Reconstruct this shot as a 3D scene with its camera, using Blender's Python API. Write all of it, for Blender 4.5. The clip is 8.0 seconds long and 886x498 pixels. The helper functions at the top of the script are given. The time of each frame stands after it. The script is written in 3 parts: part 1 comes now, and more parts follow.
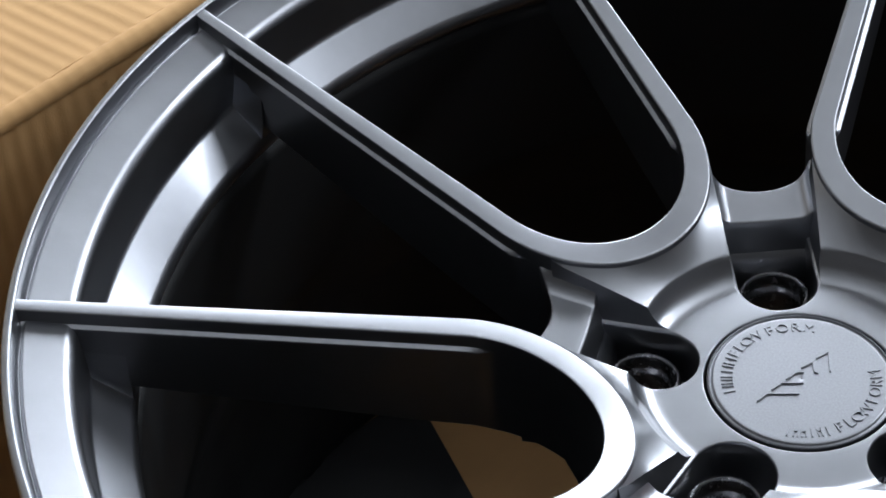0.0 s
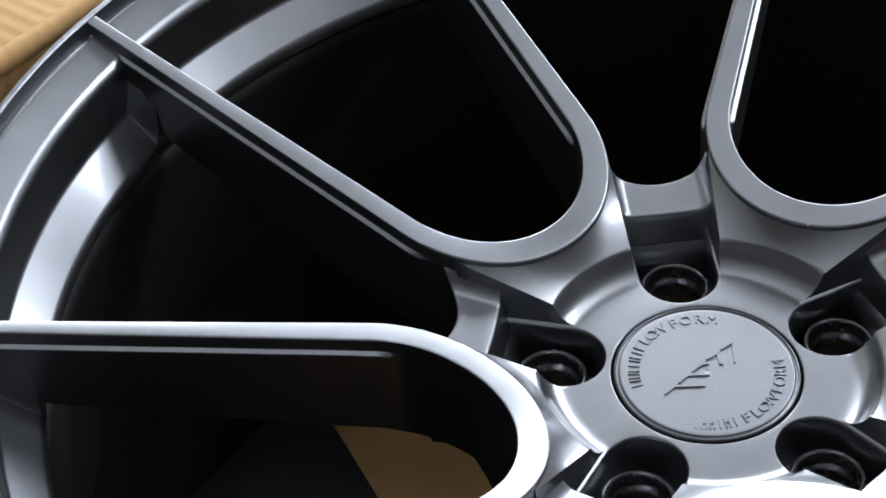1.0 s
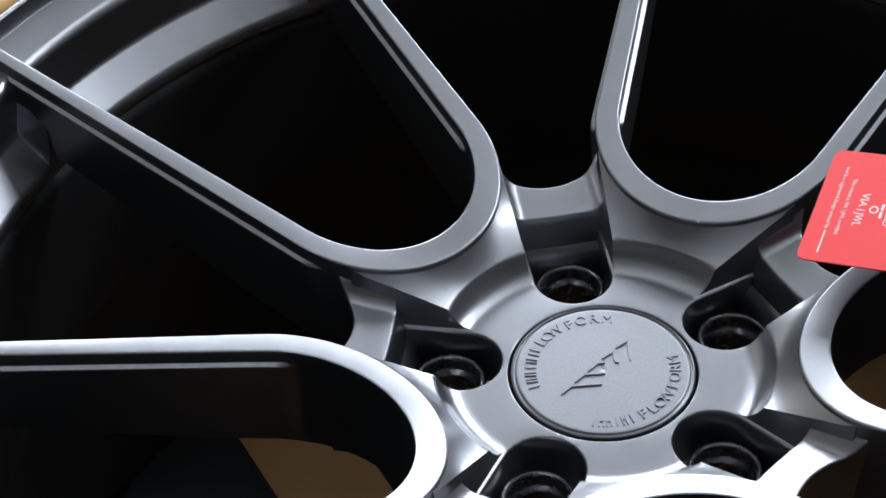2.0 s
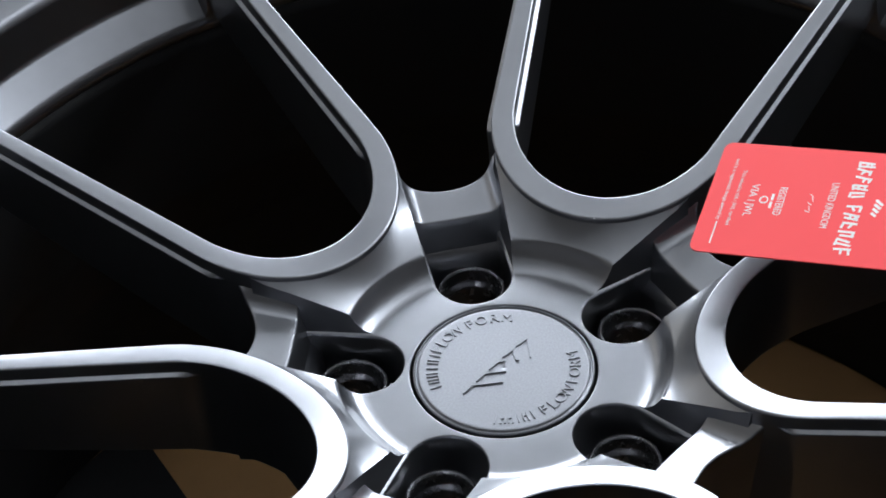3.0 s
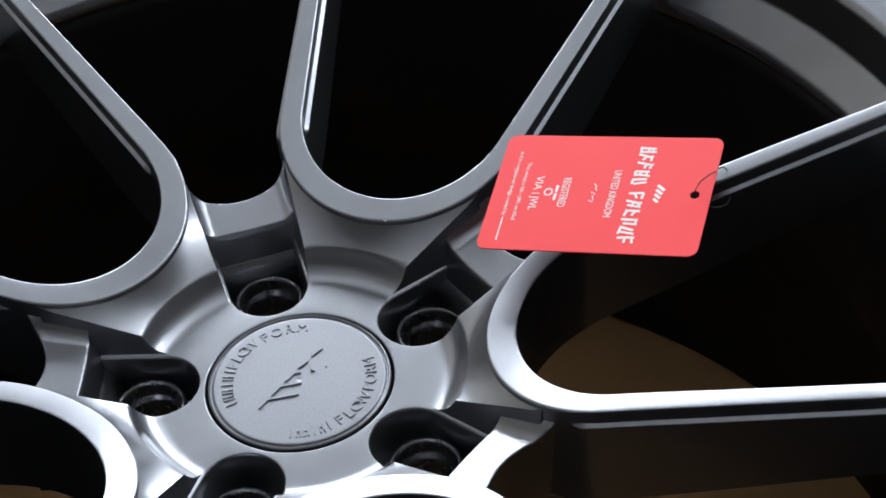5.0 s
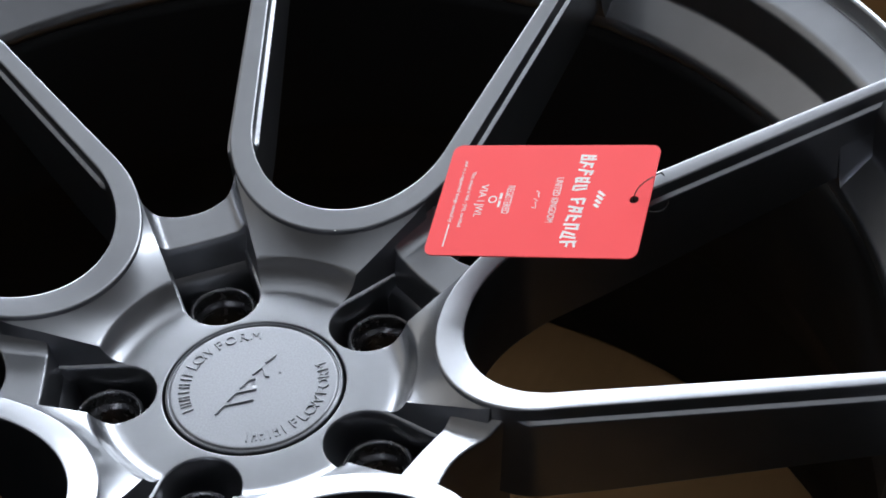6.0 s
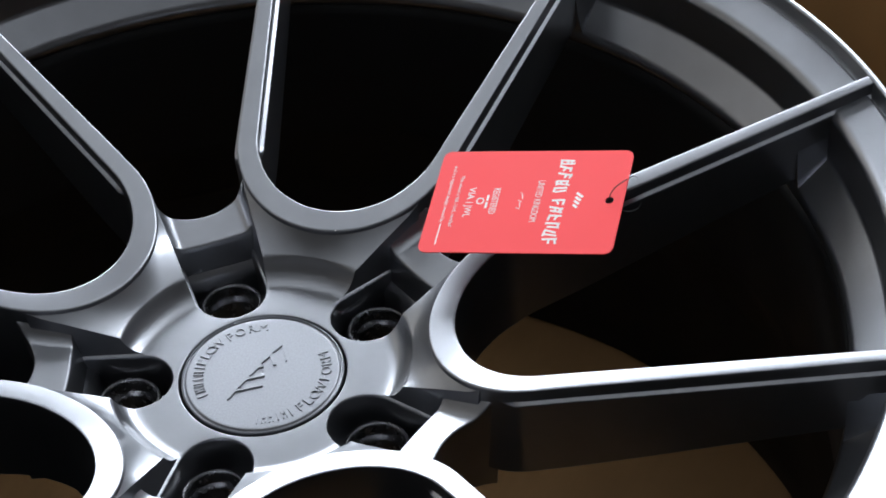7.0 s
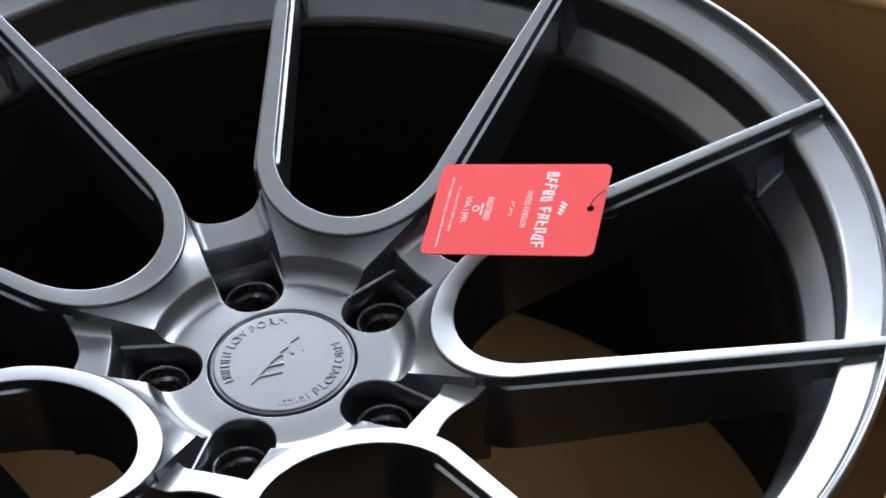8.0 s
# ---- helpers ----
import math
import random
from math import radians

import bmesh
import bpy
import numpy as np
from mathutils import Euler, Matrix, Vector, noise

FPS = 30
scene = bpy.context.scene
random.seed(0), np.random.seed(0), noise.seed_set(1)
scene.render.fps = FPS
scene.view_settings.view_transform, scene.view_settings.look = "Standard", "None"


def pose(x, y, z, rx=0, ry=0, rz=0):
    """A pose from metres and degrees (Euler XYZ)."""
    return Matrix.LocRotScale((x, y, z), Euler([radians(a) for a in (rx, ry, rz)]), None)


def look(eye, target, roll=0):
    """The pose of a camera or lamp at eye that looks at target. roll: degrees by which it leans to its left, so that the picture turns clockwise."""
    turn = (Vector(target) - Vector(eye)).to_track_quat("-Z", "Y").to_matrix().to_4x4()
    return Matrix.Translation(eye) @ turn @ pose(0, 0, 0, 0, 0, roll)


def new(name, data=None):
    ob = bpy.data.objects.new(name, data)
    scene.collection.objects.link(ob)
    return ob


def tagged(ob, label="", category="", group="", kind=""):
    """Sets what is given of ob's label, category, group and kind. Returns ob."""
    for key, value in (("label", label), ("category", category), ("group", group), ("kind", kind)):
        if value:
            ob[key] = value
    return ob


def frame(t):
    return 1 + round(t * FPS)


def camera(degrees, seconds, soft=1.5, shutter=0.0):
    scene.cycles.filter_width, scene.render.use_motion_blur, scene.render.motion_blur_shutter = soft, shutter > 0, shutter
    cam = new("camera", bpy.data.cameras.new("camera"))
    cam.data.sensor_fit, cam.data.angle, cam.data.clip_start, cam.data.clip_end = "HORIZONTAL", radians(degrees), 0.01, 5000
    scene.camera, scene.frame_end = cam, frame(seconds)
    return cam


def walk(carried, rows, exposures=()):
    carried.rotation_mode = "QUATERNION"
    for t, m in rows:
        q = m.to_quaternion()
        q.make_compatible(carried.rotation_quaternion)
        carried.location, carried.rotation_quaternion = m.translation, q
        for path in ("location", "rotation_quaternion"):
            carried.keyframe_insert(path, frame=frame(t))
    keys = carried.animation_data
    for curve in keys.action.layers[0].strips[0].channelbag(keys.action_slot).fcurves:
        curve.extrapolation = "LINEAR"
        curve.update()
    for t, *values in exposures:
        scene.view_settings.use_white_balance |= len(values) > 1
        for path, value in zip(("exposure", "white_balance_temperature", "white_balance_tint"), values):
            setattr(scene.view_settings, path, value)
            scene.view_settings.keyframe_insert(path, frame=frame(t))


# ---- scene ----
cam = camera(25.08, 8.0, 1.8)
walk(cam, [
    (0, look((0.2020, -0.4664, 0.7044), (-0.0810, -0.0952, 0.2964), -5.32)),
    (0.5, look((0.1903, -0.4673, 0.7109), (-0.0707, -0.0872, 0.2965), -4.30)),
    (1, look((0.1852, -0.4682, 0.7133), (-0.0585, -0.0793, 0.2964), -3.60)),
    (1.5, look((0.1895, -0.4681, 0.7118), (-0.0432, -0.0712, 0.2962), -3.51)),
    (3, look((0.2178, -0.4687, 0.7094), (0.0062, -0.0534, 0.3005), -4.40)),
    (3.5, look((0.2272, -0.4618, 0.7085), (0.0234, -0.0438, 0.2984), -5.00)),
    (4, look((0.2403, -0.4481, 0.7086), (0.0406, -0.0318, 0.2949), -5.93)),
    (4.5, look((0.2511, -0.4371, 0.7096), (0.0559, -0.0221, 0.2923), -6.57)),
    (5, look((0.2550, -0.4379, 0.7108), (0.0701, -0.0185, 0.2933), -6.29)),
    (6.5, look((0.2681, -0.4799, 0.7369), (0.1010, -0.0473, 0.3254), -5.70)),
    (7, look((0.2765, -0.5093, 0.7641), (0.1119, -0.0761, 0.3523), -5.58)),
    (7.5, look((0.2841, -0.5471, 0.8004), (0.1241, -0.1130, 0.3878), -5.21)),
    (8, look((0.2892, -0.5833, 0.8346), (0.1344, -0.1478, 0.4214), -4.60)),
])

# ---- light: overcast daylight through the windows beyond the wheel ----
world = bpy.data.worlds.new("sky")
scene.world = world
world.use_nodes = True
sky = world.node_tree.nodes.new("ShaderNodeTexSky")
sky.sky_type, sky.sun_disc = "NISHITA", False
sky.sun_elevation, sky.sun_rotation = radians(35), radians(200)
world.node_tree.nodes["Background"].inputs[1].default_value = 0.12
world.node_tree.links.new(sky.outputs[0], world.node_tree.nodes["Background"].inputs[0])
scene.view_settings.exposure = 0.15

WIN_Y = 2.2
# Unseen windows inferred from highlights; the third is added to brighten the rim.
# openings in the wall beyond the wheel: x from, x to, z from, z to, watts
NORTH = [(-2.60, -0.90, 0.70, 2.15, 98), (-0.80, 0.45, 0.70, 1.80, 53), (0.47, 1.05, 2.30, 3.10, 25), (1.10, 2.40, 1.70, 2.90, 62)]


def window_light(name, wide, high, power, eye, aim):
    lamp = bpy.data.lights.new(name, "AREA")
    lamp.shape, lamp.size, lamp.size_y, lamp.energy, lamp.color = "RECTANGLE", wide, high, power, (0.85, 0.925, 1.0)
    new(name, lamp).matrix_world = look(eye, aim)


for x0, x1, z0, z1, power in NORTH:
    mid = ((x0 + x1) / 2, WIN_Y + 0.05, (z0 + z1) / 2)
    window_light("window_light", x1 - x0, z1 - z0, power, mid, (mid[0], 0, mid[2]))

# ---- materials ----


def material(name, colour, rough, metal=0.0, coat=0.0):
    m = bpy.data.materials.new(name)
    m.use_nodes = True
    b = m.node_tree.nodes["Principled BSDF"]
    b.inputs["Base Color"].default_value = (*colour, 1)
    b.inputs["Roughness"].default_value = rough
    b.inputs["Metallic"].default_value = metal
    b.inputs["Coat Weight"].default_value = coat
    b.inputs["Coat Roughness"].default_value = 0.06
    return m


def vary(m, socket, low, high, scale, detail=3.0, stretch=(1, 1, 1), kind="noise", offset=0.0):
    """Drives one input of the shader between two values by a noise in object space."""
    t = m.node_tree
    b = t.nodes["Principled BSDF"]
    co = t.nodes.new("ShaderNodeTexCoord")
    mp = t.nodes.new("ShaderNodeMapping")
    mp.inputs["Scale"].default_value = stretch
    mp.inputs["Location"].default_value = (offset, offset * 1.7, 0)
    if kind == "cells":
        n = t.nodes.new("ShaderNodeTexVoronoi")
        out = n.outputs["Color"]
    else:
        n = t.nodes.new("ShaderNodeTexNoise")
        n.inputs["Detail"].default_value = detail
        out = n.outputs["Fac"]
    n.inputs["Scale"].default_value = scale
    ramp = t.nodes.new("ShaderNodeValToRGB")
    ramp.color_ramp.elements[0].position, ramp.color_ramp.elements[1].position = 0.3, 0.7
    for e, v in zip(ramp.color_ramp.elements, (low, high)):
        e.color = (*v, 1) if isinstance(v, tuple) else (v, v, v, 1)
    t.links.new(co.outputs["Object"], mp.inputs[0])
    t.links.new(mp.outputs[0], n.inputs["Vector"])
    t.links.new(out, ramp.inputs[0])
    t.links.new(ramp.outputs[0], b.inputs[socket])
    return ramp


def relief(m, scale, strength, distance, stretch=(1, 1, 1), detail=2.0):
    t = m.node_tree
    b = t.nodes["Principled BSDF"]
    co = t.nodes.new("ShaderNodeTexCoord")
    mp = t.nodes.new("ShaderNodeMapping")
    mp.inputs["Scale"].default_value = stretch
    n = t.nodes.new("ShaderNodeTexNoise")
    n.inputs["Scale"].default_value, n.inputs["Detail"].default_value = scale, detail
    bump = t.nodes.new("ShaderNodeBump")
    bump.inputs["Strength"].default_value, bump.inputs["Distance"].default_value = strength, distance
    t.links.new(co.outputs["Object"], mp.inputs[0])
    t.links.new(mp.outputs[0], n.inputs["Vector"])
    t.links.new(n.outputs["Fac"], bump.inputs["Height"])
    t.links.new(bump.outputs[0], b.inputs["Normal"])


def flutes(m, pitch, strength):
    """Soft ribs of corrugated board showing through its face, across the folds."""
    t = m.node_tree
    b = t.nodes["Principled BSDF"]
    old = b.inputs["Normal"].links[0].from_node
    uv = t.nodes.new("ShaderNodeUVMap")
    wave = t.nodes.new("ShaderNodeTexWave")
    wave.bands_direction = "X"
    wave.inputs["Scale"].default_value = 0.314 / pitch
    wave.inputs["Distortion"].default_value, wave.inputs["Detail"].default_value = 1.2, 1.0
    wave.inputs["Detail Scale"].default_value = 40
    bump = t.nodes.new("ShaderNodeBump")
    bump.inputs["Strength"].default_value, bump.inputs["Distance"].default_value = strength, 0.0012
    t.links.new(uv.outputs[0], wave.inputs["Vector"])
    t.links.new(wave.outputs["Fac"], bump.inputs["Height"])
    t.links.new(old.outputs[0], bump.inputs["Normal"])
    t.links.new(bump.outputs[0], b.inputs["Normal"])


GUN = material("gunmetal_paint", (0.24, 0.245, 0.26), 0.2, 0.95, 0.45)
vary(GUN, "Base Color", (0.198, 0.201, 0.219), (0.216, 0.220, 0.239), 70, 5)
vary(GUN, "Roughness", 0.28, 0.34, 28, 4)
CAPM = material("cap_paint", (0.16, 0.165, 0.18), 0.36, 0.95, 0.15)
vary(CAPM, "Base Color", (0.175, 0.178, 0.195), (0.215, 0.219, 0.238), 1300, 3)
relief(CAPM, 1500, 0.02, 0.0002)
# Even near-black for the barrel's inside, far darker than the rim's gunmetal.
BLACK = material("barrel_near_black", (0.006, 0.006, 0.0065), 0.55)
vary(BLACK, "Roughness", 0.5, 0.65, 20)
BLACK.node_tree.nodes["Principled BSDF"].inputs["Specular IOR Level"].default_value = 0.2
DARKSTEEL = material("dark_seat_metal", (0.30, 0.30, 0.315), 0.25, 0.95)
vary(DARKSTEEL, "Roughness", 0.18, 0.3, 300)
CARD = material("brown_cardboard", (0.42, 0.27, 0.14), 0.85)
vary(CARD, "Base Color", (0.45, 0.250, 0.098), (0.57, 0.335, 0.142), 9, 6, (1, 1, 1))
relief(CARD, 60, 0.35, 0.002, (1, 0.15, 1))
flutes(CARD, 0.0075, 0.28)
# Darker copy of the cardboard: the box floor's shade is in its colour.
SHADED_CARD = material("shaded_cardboard", (0.26, 0.135, 0.05), 0.85)
vary(SHADED_CARD, "Base Color", (0.20, 0.105, 0.038), (0.29, 0.155, 0.06), 9, 6)
relief(SHADED_CARD, 60, 0.35, 0.002, (1, 0.15, 1))
flutes(SHADED_CARD, 0.0075, 0.2)
RED = material("red_card", (0.93, 0.075, 0.082), 0.5)
vary(RED, "Roughness", 0.45, 0.6, 40)
RED.node_tree.nodes["Principled BSDF"].inputs["Specular IOR Level"].default_value = 0.25
WHITE = material("white_print", (0.85, 0.82, 0.82), 0.5)
THREAD = material("black_thread", (0.01, 0.01, 0.01), 0.7)
FLOORM = material("grey_concrete", (0.12, 0.115, 0.11), 0.7)
vary(FLOORM, "Base Color", (0.12, 0.115, 0.108), (0.17, 0.165, 0.155), 4, 8)
# Tones of the unseen walls are picked for what the metal reflects.
WALLM = material("unseen_dark_wall", (0.08, 0.07, 0.06), 0.8)
vary(WALLM, "Base Color", (0.075, 0.066, 0.058), (0.095, 0.085, 0.075), 2, 6)
PALEM = material("unseen_pale_wall", (0.55, 0.50, 0.44), 0.8)
vary(PALEM, "Base Color", (0.52, 0.47, 0.41), (0.58, 0.53, 0.47), 2, 6)
CEILM = material("white_ceiling", (0.8, 0.8, 0.8), 0.9)
vary(CEILM, "Base Color", (0.77, 0.77, 0.77), (0.82, 0.82, 0.82), 3, 5)

# ---- building helpers ----


def smooth(me, degrees=35):
    me.shade_smooth()
    me.set_sharp_from_angle(angle=radians(degrees))


def even(ob):
    """Keeps broad faces flat beside their rounded edges."""
    mod = ob.modifiers.new("even", "WEIGHTED_NORMAL")
    mod.keep_sharp, mod.weight = True, 80


def part(name, bm, mat, parent, label="", degrees=35):
    me = bpy.data.meshes.new(name)
    bm.normal_update()
    bm.to_mesh(me)
    bm.free()
    me.materials.append(mat)
    smooth(me, degrees)
    ob = new(name, me)
    if mat is GUN:
        even(ob)
    ob.parent = parent
    if label:
        tagged(ob, label)
    return ob


def box_bm(x0, x1, y0, y1, z0, z1, bevel=0.0):
    bm = bmesh.new()
    bmesh.ops.create_cube(bm, size=1)
    for v in bm.verts:
        v.co = Vector((x0 + (v.co.x + 0.5) * (x1 - x0), y0 + (v.co.y + 0.5) * (y1 - y0), z0 + (v.co.z + 0.5) * (z1 - z0)))
    if bevel:
        bmesh.ops.bevel(bm, geom=bm.edges[:], offset=bevel, segments=2, profile=0.5, affect="EDGES")
    return bm


def revolve(profile, steps, closed=True):
    """A body of revolution about z from a closed (r, z) outline."""
    bm = bmesh.new()
    rings = []
    for k in range(steps):
        a = 2 * math.pi * k / steps
        rings.append([bm.verts.new((r * math.cos(a), r * math.sin(a), z)) for r, z in profile])
    n = len(profile)
    for k in range(steps):
        p, q = rings[k], rings[(k + 1) % steps]
        for i in range(n if closed else n - 1):
            j = (i + 1) % n
            bm.faces.new((p[i], q[i], q[j], p[j]))
    bmesh.ops.recalc_face_normals(bm, faces=bm.faces[:])
    return bm


def rounded(profile, radius, steps=3):
    """The closed outline with its corners cut into short arcs."""
    out = []
    n = len(profile)
    for i in range(n):
        a, b, c = (Vector(profile[(i + k) % n]) for k in (-1, 0, 1))
        u, w = a - b, c - b
        d = min(radius, 0.4 * u.length, 0.4 * w.length)
        s, e = b + u.normalized() * d, b + w.normalized() * d
        for k in range(steps + 1):
            f = k / steps
            out.append(tuple((1 - f) ** 2 * s + 2 * f * (1 - f) * b + f * f * e))
    return out


def baked(ob):
    """The mesh of ob with its modifiers applied."""
    dg = bpy.context.evaluated_depsgraph_get()
    dg.update()
    return bpy.data.meshes.new_from_object(ob.evaluated_get(dg))


def letters_bm(text, size, depth, m, bm, spacing=1.0):
    """Adds a flat-lettered line to bm, centred, with the pose m."""
    cu = bpy.data.curves.new("line", "FONT")
    cu.body, cu.size, cu.extrude, cu.align_x, cu.align_y = text, size, depth, "CENTER", "CENTER"
    cu.space_character = spacing
    cu.resolution_u = 3
    ob = new("line", cu)
    me = baked(ob)
    me.transform(m)
    bm.from_mesh(me)
    bpy.data.objects.remove(ob)
    bpy.data.curves.remove(cu)
    bpy.data.meshes.remove(me)


def add_box(bm, sx, sy, sz, m):
    made = bmesh.ops.create_cube(bm, size=1)["verts"]
    for v in made:
        v.co = m @ Vector((v.co.x * sx, v.co.y * sy, v.co.z * sz))


# ---- room: unseen, its walls added dark or pale to shape the metal's reflections ----
ROOM_X, ROOM_Y0, ROOM_H = 3.2, -3.0, 3.3
WT = 0.2
tagged(part("floor", box_bm(-ROOM_X - WT - 0.1, ROOM_X + WT, ROOM_Y0 - WT, WIN_Y + WT + 0.1, -0.15, 0), FLOORM, None), "grey concrete floor under the box", "floor", kind="structure")
tagged(part("ceiling", box_bm(-ROOM_X - WT - 0.1, ROOM_X + WT, ROOM_Y0 - WT, WIN_Y + WT + 0.1, ROOM_H, ROOM_H + 0.15), CEILM, None), "plain white ceiling of the room", "ceiling", kind="structure")
tagged(part("wall_south", box_bm(-ROOM_X - WT - 0.1, ROOM_X + WT, ROOM_Y0 - WT, ROOM_Y0, 0, ROOM_H), WALLM, None), "unseen dark wall, added to keep reflections dark", "wall", kind="structure")
tagged(part("wall_west", box_bm(-ROOM_X - WT - 0.1, -ROOM_X, ROOM_Y0, WIN_Y + 0.1, 0, ROOM_H), PALEM, None), "unseen pale wall, added to brighten reflections on the rim", "wall", kind="structure")
tagged(part("wall_east", box_bm(ROOM_X, ROOM_X + WT, ROOM_Y0, WIN_Y + 0.1, 0, ROOM_H), WALLM, None), "unseen dark wall, added to keep reflections dark", "wall", kind="structure")
bm = bmesh.new()
left, right = -ROOM_X - WT - 0.1, ROOM_X + WT
pieces = []
edge = left
for x0, x1, z0, z1, power in NORTH:
    pieces += [(edge, x0, 0, ROOM_H), (x0, x1, 0, z0), (x0, x1, z1, ROOM_H)]
    edge = x1
pieces.append((edge, right, 0, ROOM_H))
for x0, x1, z0, z1 in pieces:
    add_box(bm, x1 - x0, WT, z1 - z0, Matrix.Translation(((x0 + x1) / 2, WIN_Y + 0.1 + WT / 2, (z0 + z1) / 2)))
tagged(part("wall_north", bm, WALLM, None), "unseen dark wall with four openings for the window light", "wall", kind="structure")

# ---- cardboard box that holds the wheel ----
BOX_TURN, HALF, BOX_TOP = -8.5, 0.283, 0.252
BT = 0.005
box = new("cardboard_box")
box.matrix_world = pose(0, 0, 0.001, 0, 0, BOX_TURN)
tagged(box, "open brown corrugated cardboard box holding the wheel", "box")


def sheet(x0, x1, y0, y1, thick, wave, rows, seed):
    """A sheet of corrugated board with a slightly uneven surface, lying in x and y."""
    bm = bmesh.new()
    rnd = random.Random(seed)
    nx, ny = rows
    grid = []
    for top in (0, 1):
        g = []
        for i in range(nx + 1):
            row = []
            for j in range(ny + 1):
                x, y = x0 + (x1 - x0) * i / nx, y0 + (y1 - y0) * j / ny
                z = wave * noise.noise((x * 9 + seed, y * 9, seed)) + 0.4 * wave * noise.noise((x * 40, y * 40, seed))
                row.append(bm.verts.new((x, y, z + top * thick)))
            g.append(row)
        grid.append(g)
    lo, hi = grid
    for i in range(nx):
        for j in range(ny):
            bm.faces.new((hi[i][j], hi[i + 1][j], hi[i + 1][j + 1], hi[i][j + 1]))
            bm.faces.new((lo[i][j], lo[i][j + 1], lo[i + 1][j + 1], lo[i + 1][j]))
    for i in range(nx):
        bm.faces.new((lo[i][0], lo[i + 1][0], hi[i + 1][0], hi[i][0]))
        bm.faces.new((lo[i + 1][ny], lo[i][ny], hi[i][ny], hi[i + 1][ny]))
    for j in range(ny):
        bm.faces.new((lo[0][j + 1], lo[0][j], hi[0][j], hi[0][j + 1]))
        bm.faces.new((lo[nx][j], lo[nx][j + 1], hi[nx][j + 1], hi[nx][j]))
    layer = bm.loops.layers.uv.new("plan")
    for f in bm.faces:
        for l in f.loops:
            l[layer].uv = (l.vert.co.x, l.vert.co.y)
    return bm


part("base", sheet(-HALF, HALF, -HALF, HALF, 0.004, 0.0003, (20, 20), 3), SHADED_CARD, box, "brown cardboard box floor, its shade put into the colour")
for k in range(4):
    turn = pose(0, 0, 0, 0, 0, 90 * k)
    b = sheet(-HALF, HALF, 0, BOX_TOP - 0.002, BT, 0.0012, (60, 24), 11 + k)
    bmesh.ops.transform(b, matrix=turn @ pose(0, -HALF, 0, 90, 0, 0), verts=b.verts[:])
    part("wall", b, CARD, box)
    slope = (88, 8, 80, 3)[k]
    b = sheet(-HALF, HALF, 0, 0.24, BT, 0.0022, (70, 30), 31 + k)
    bmesh.ops.transform(b, matrix=turn @ pose(0, -HALF - BT, BOX_TOP - 0.0024, slope, 0, 0) @ pose(0, 0, 0, 0, 0, 180), verts=b.verts[:])
    part("flap", b, CARD, box, "box flap folded outwards")
    fold = bmesh.new()
    prev = None
    for i in range(241):
        x = -HALF + 2 * HALF * i / 240
        r = 0.0046 + 0.0003 * noise.noise((x * 25, k, 3)) - (0.00018 if i % 3 == 0 else 0)
        row = [fold.verts.new((x, -HALF - 0.0028 + r * math.cos(t), BOX_TOP - 0.0008 + r * math.sin(t))) for t in (-1.57, -0.6, 0, 0.5, 1.0, 1.57, 2.1, 2.7, 3.6)]
        if prev:
            for j in range(8):
                fold.faces.new((prev[j], row[j], row[j + 1], prev[j + 1]))
        prev = row
    bmesh.ops.transform(fold, matrix=turn, verts=fold.verts[:])
    bmesh.ops.recalc_face_normals(fold, faces=fold.faces[:])
    part("fold", fold, CARD, box)

# ---- black sheet added on the box's floor, inside the wheel's barrel, to keep it dark ----
COVERM = material("cover_black", (0.006, 0.006, 0.007), 0.45)
vary(COVERM, "Roughness", 0.35, 0.6, 30)
COVERM.node_tree.nodes["Principled BSDF"].inputs["Specular IOR Level"].default_value = 0.3
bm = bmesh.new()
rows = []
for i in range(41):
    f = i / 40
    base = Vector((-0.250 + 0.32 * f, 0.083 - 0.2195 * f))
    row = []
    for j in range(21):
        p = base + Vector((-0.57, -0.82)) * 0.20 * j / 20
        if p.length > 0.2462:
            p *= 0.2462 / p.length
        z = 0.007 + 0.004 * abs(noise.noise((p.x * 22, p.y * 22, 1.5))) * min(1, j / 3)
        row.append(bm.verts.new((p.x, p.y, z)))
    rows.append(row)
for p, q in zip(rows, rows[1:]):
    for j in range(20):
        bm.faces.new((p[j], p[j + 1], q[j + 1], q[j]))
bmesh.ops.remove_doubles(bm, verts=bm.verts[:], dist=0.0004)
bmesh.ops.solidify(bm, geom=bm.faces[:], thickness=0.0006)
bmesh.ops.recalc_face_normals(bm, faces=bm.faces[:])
tagged(part("dark_cover", bm, COVERM, None), "black sheet added to keep part of the box floor dark", "sheet")

# ---- the wheel, face up, its axle upright ----
AXLE_Z = 0.196
wheel = new("alloy_wheel")
wheel.matrix_world = pose(0, 0, AXLE_Z)
tagged(wheel, "gunmetal grey five-lug alloy wheel with looped split spokes", "car wheel")

RIM = [(0.2692, 0.0650), (0.2686, 0.0696), (0.2656, 0.0698), (0.2649, 0.0640), (0.2641, 0.0622), (0.2631, 0.0634),
       (0.2492, 0.0594), (0.2470, 0.0566), (0.2460, 0.0370), (0.2330, 0.0252), (0.2318, 0.0215),
       (0.2345, 0.0170), (0.2510, 0.0330), (0.2580, 0.0520), (0.2680, 0.0600)]
part("rim", revolve(rounded(RIM, 0.0016, 4), 360), GUN, wheel, "stepped gunmetal rim lip", 50)
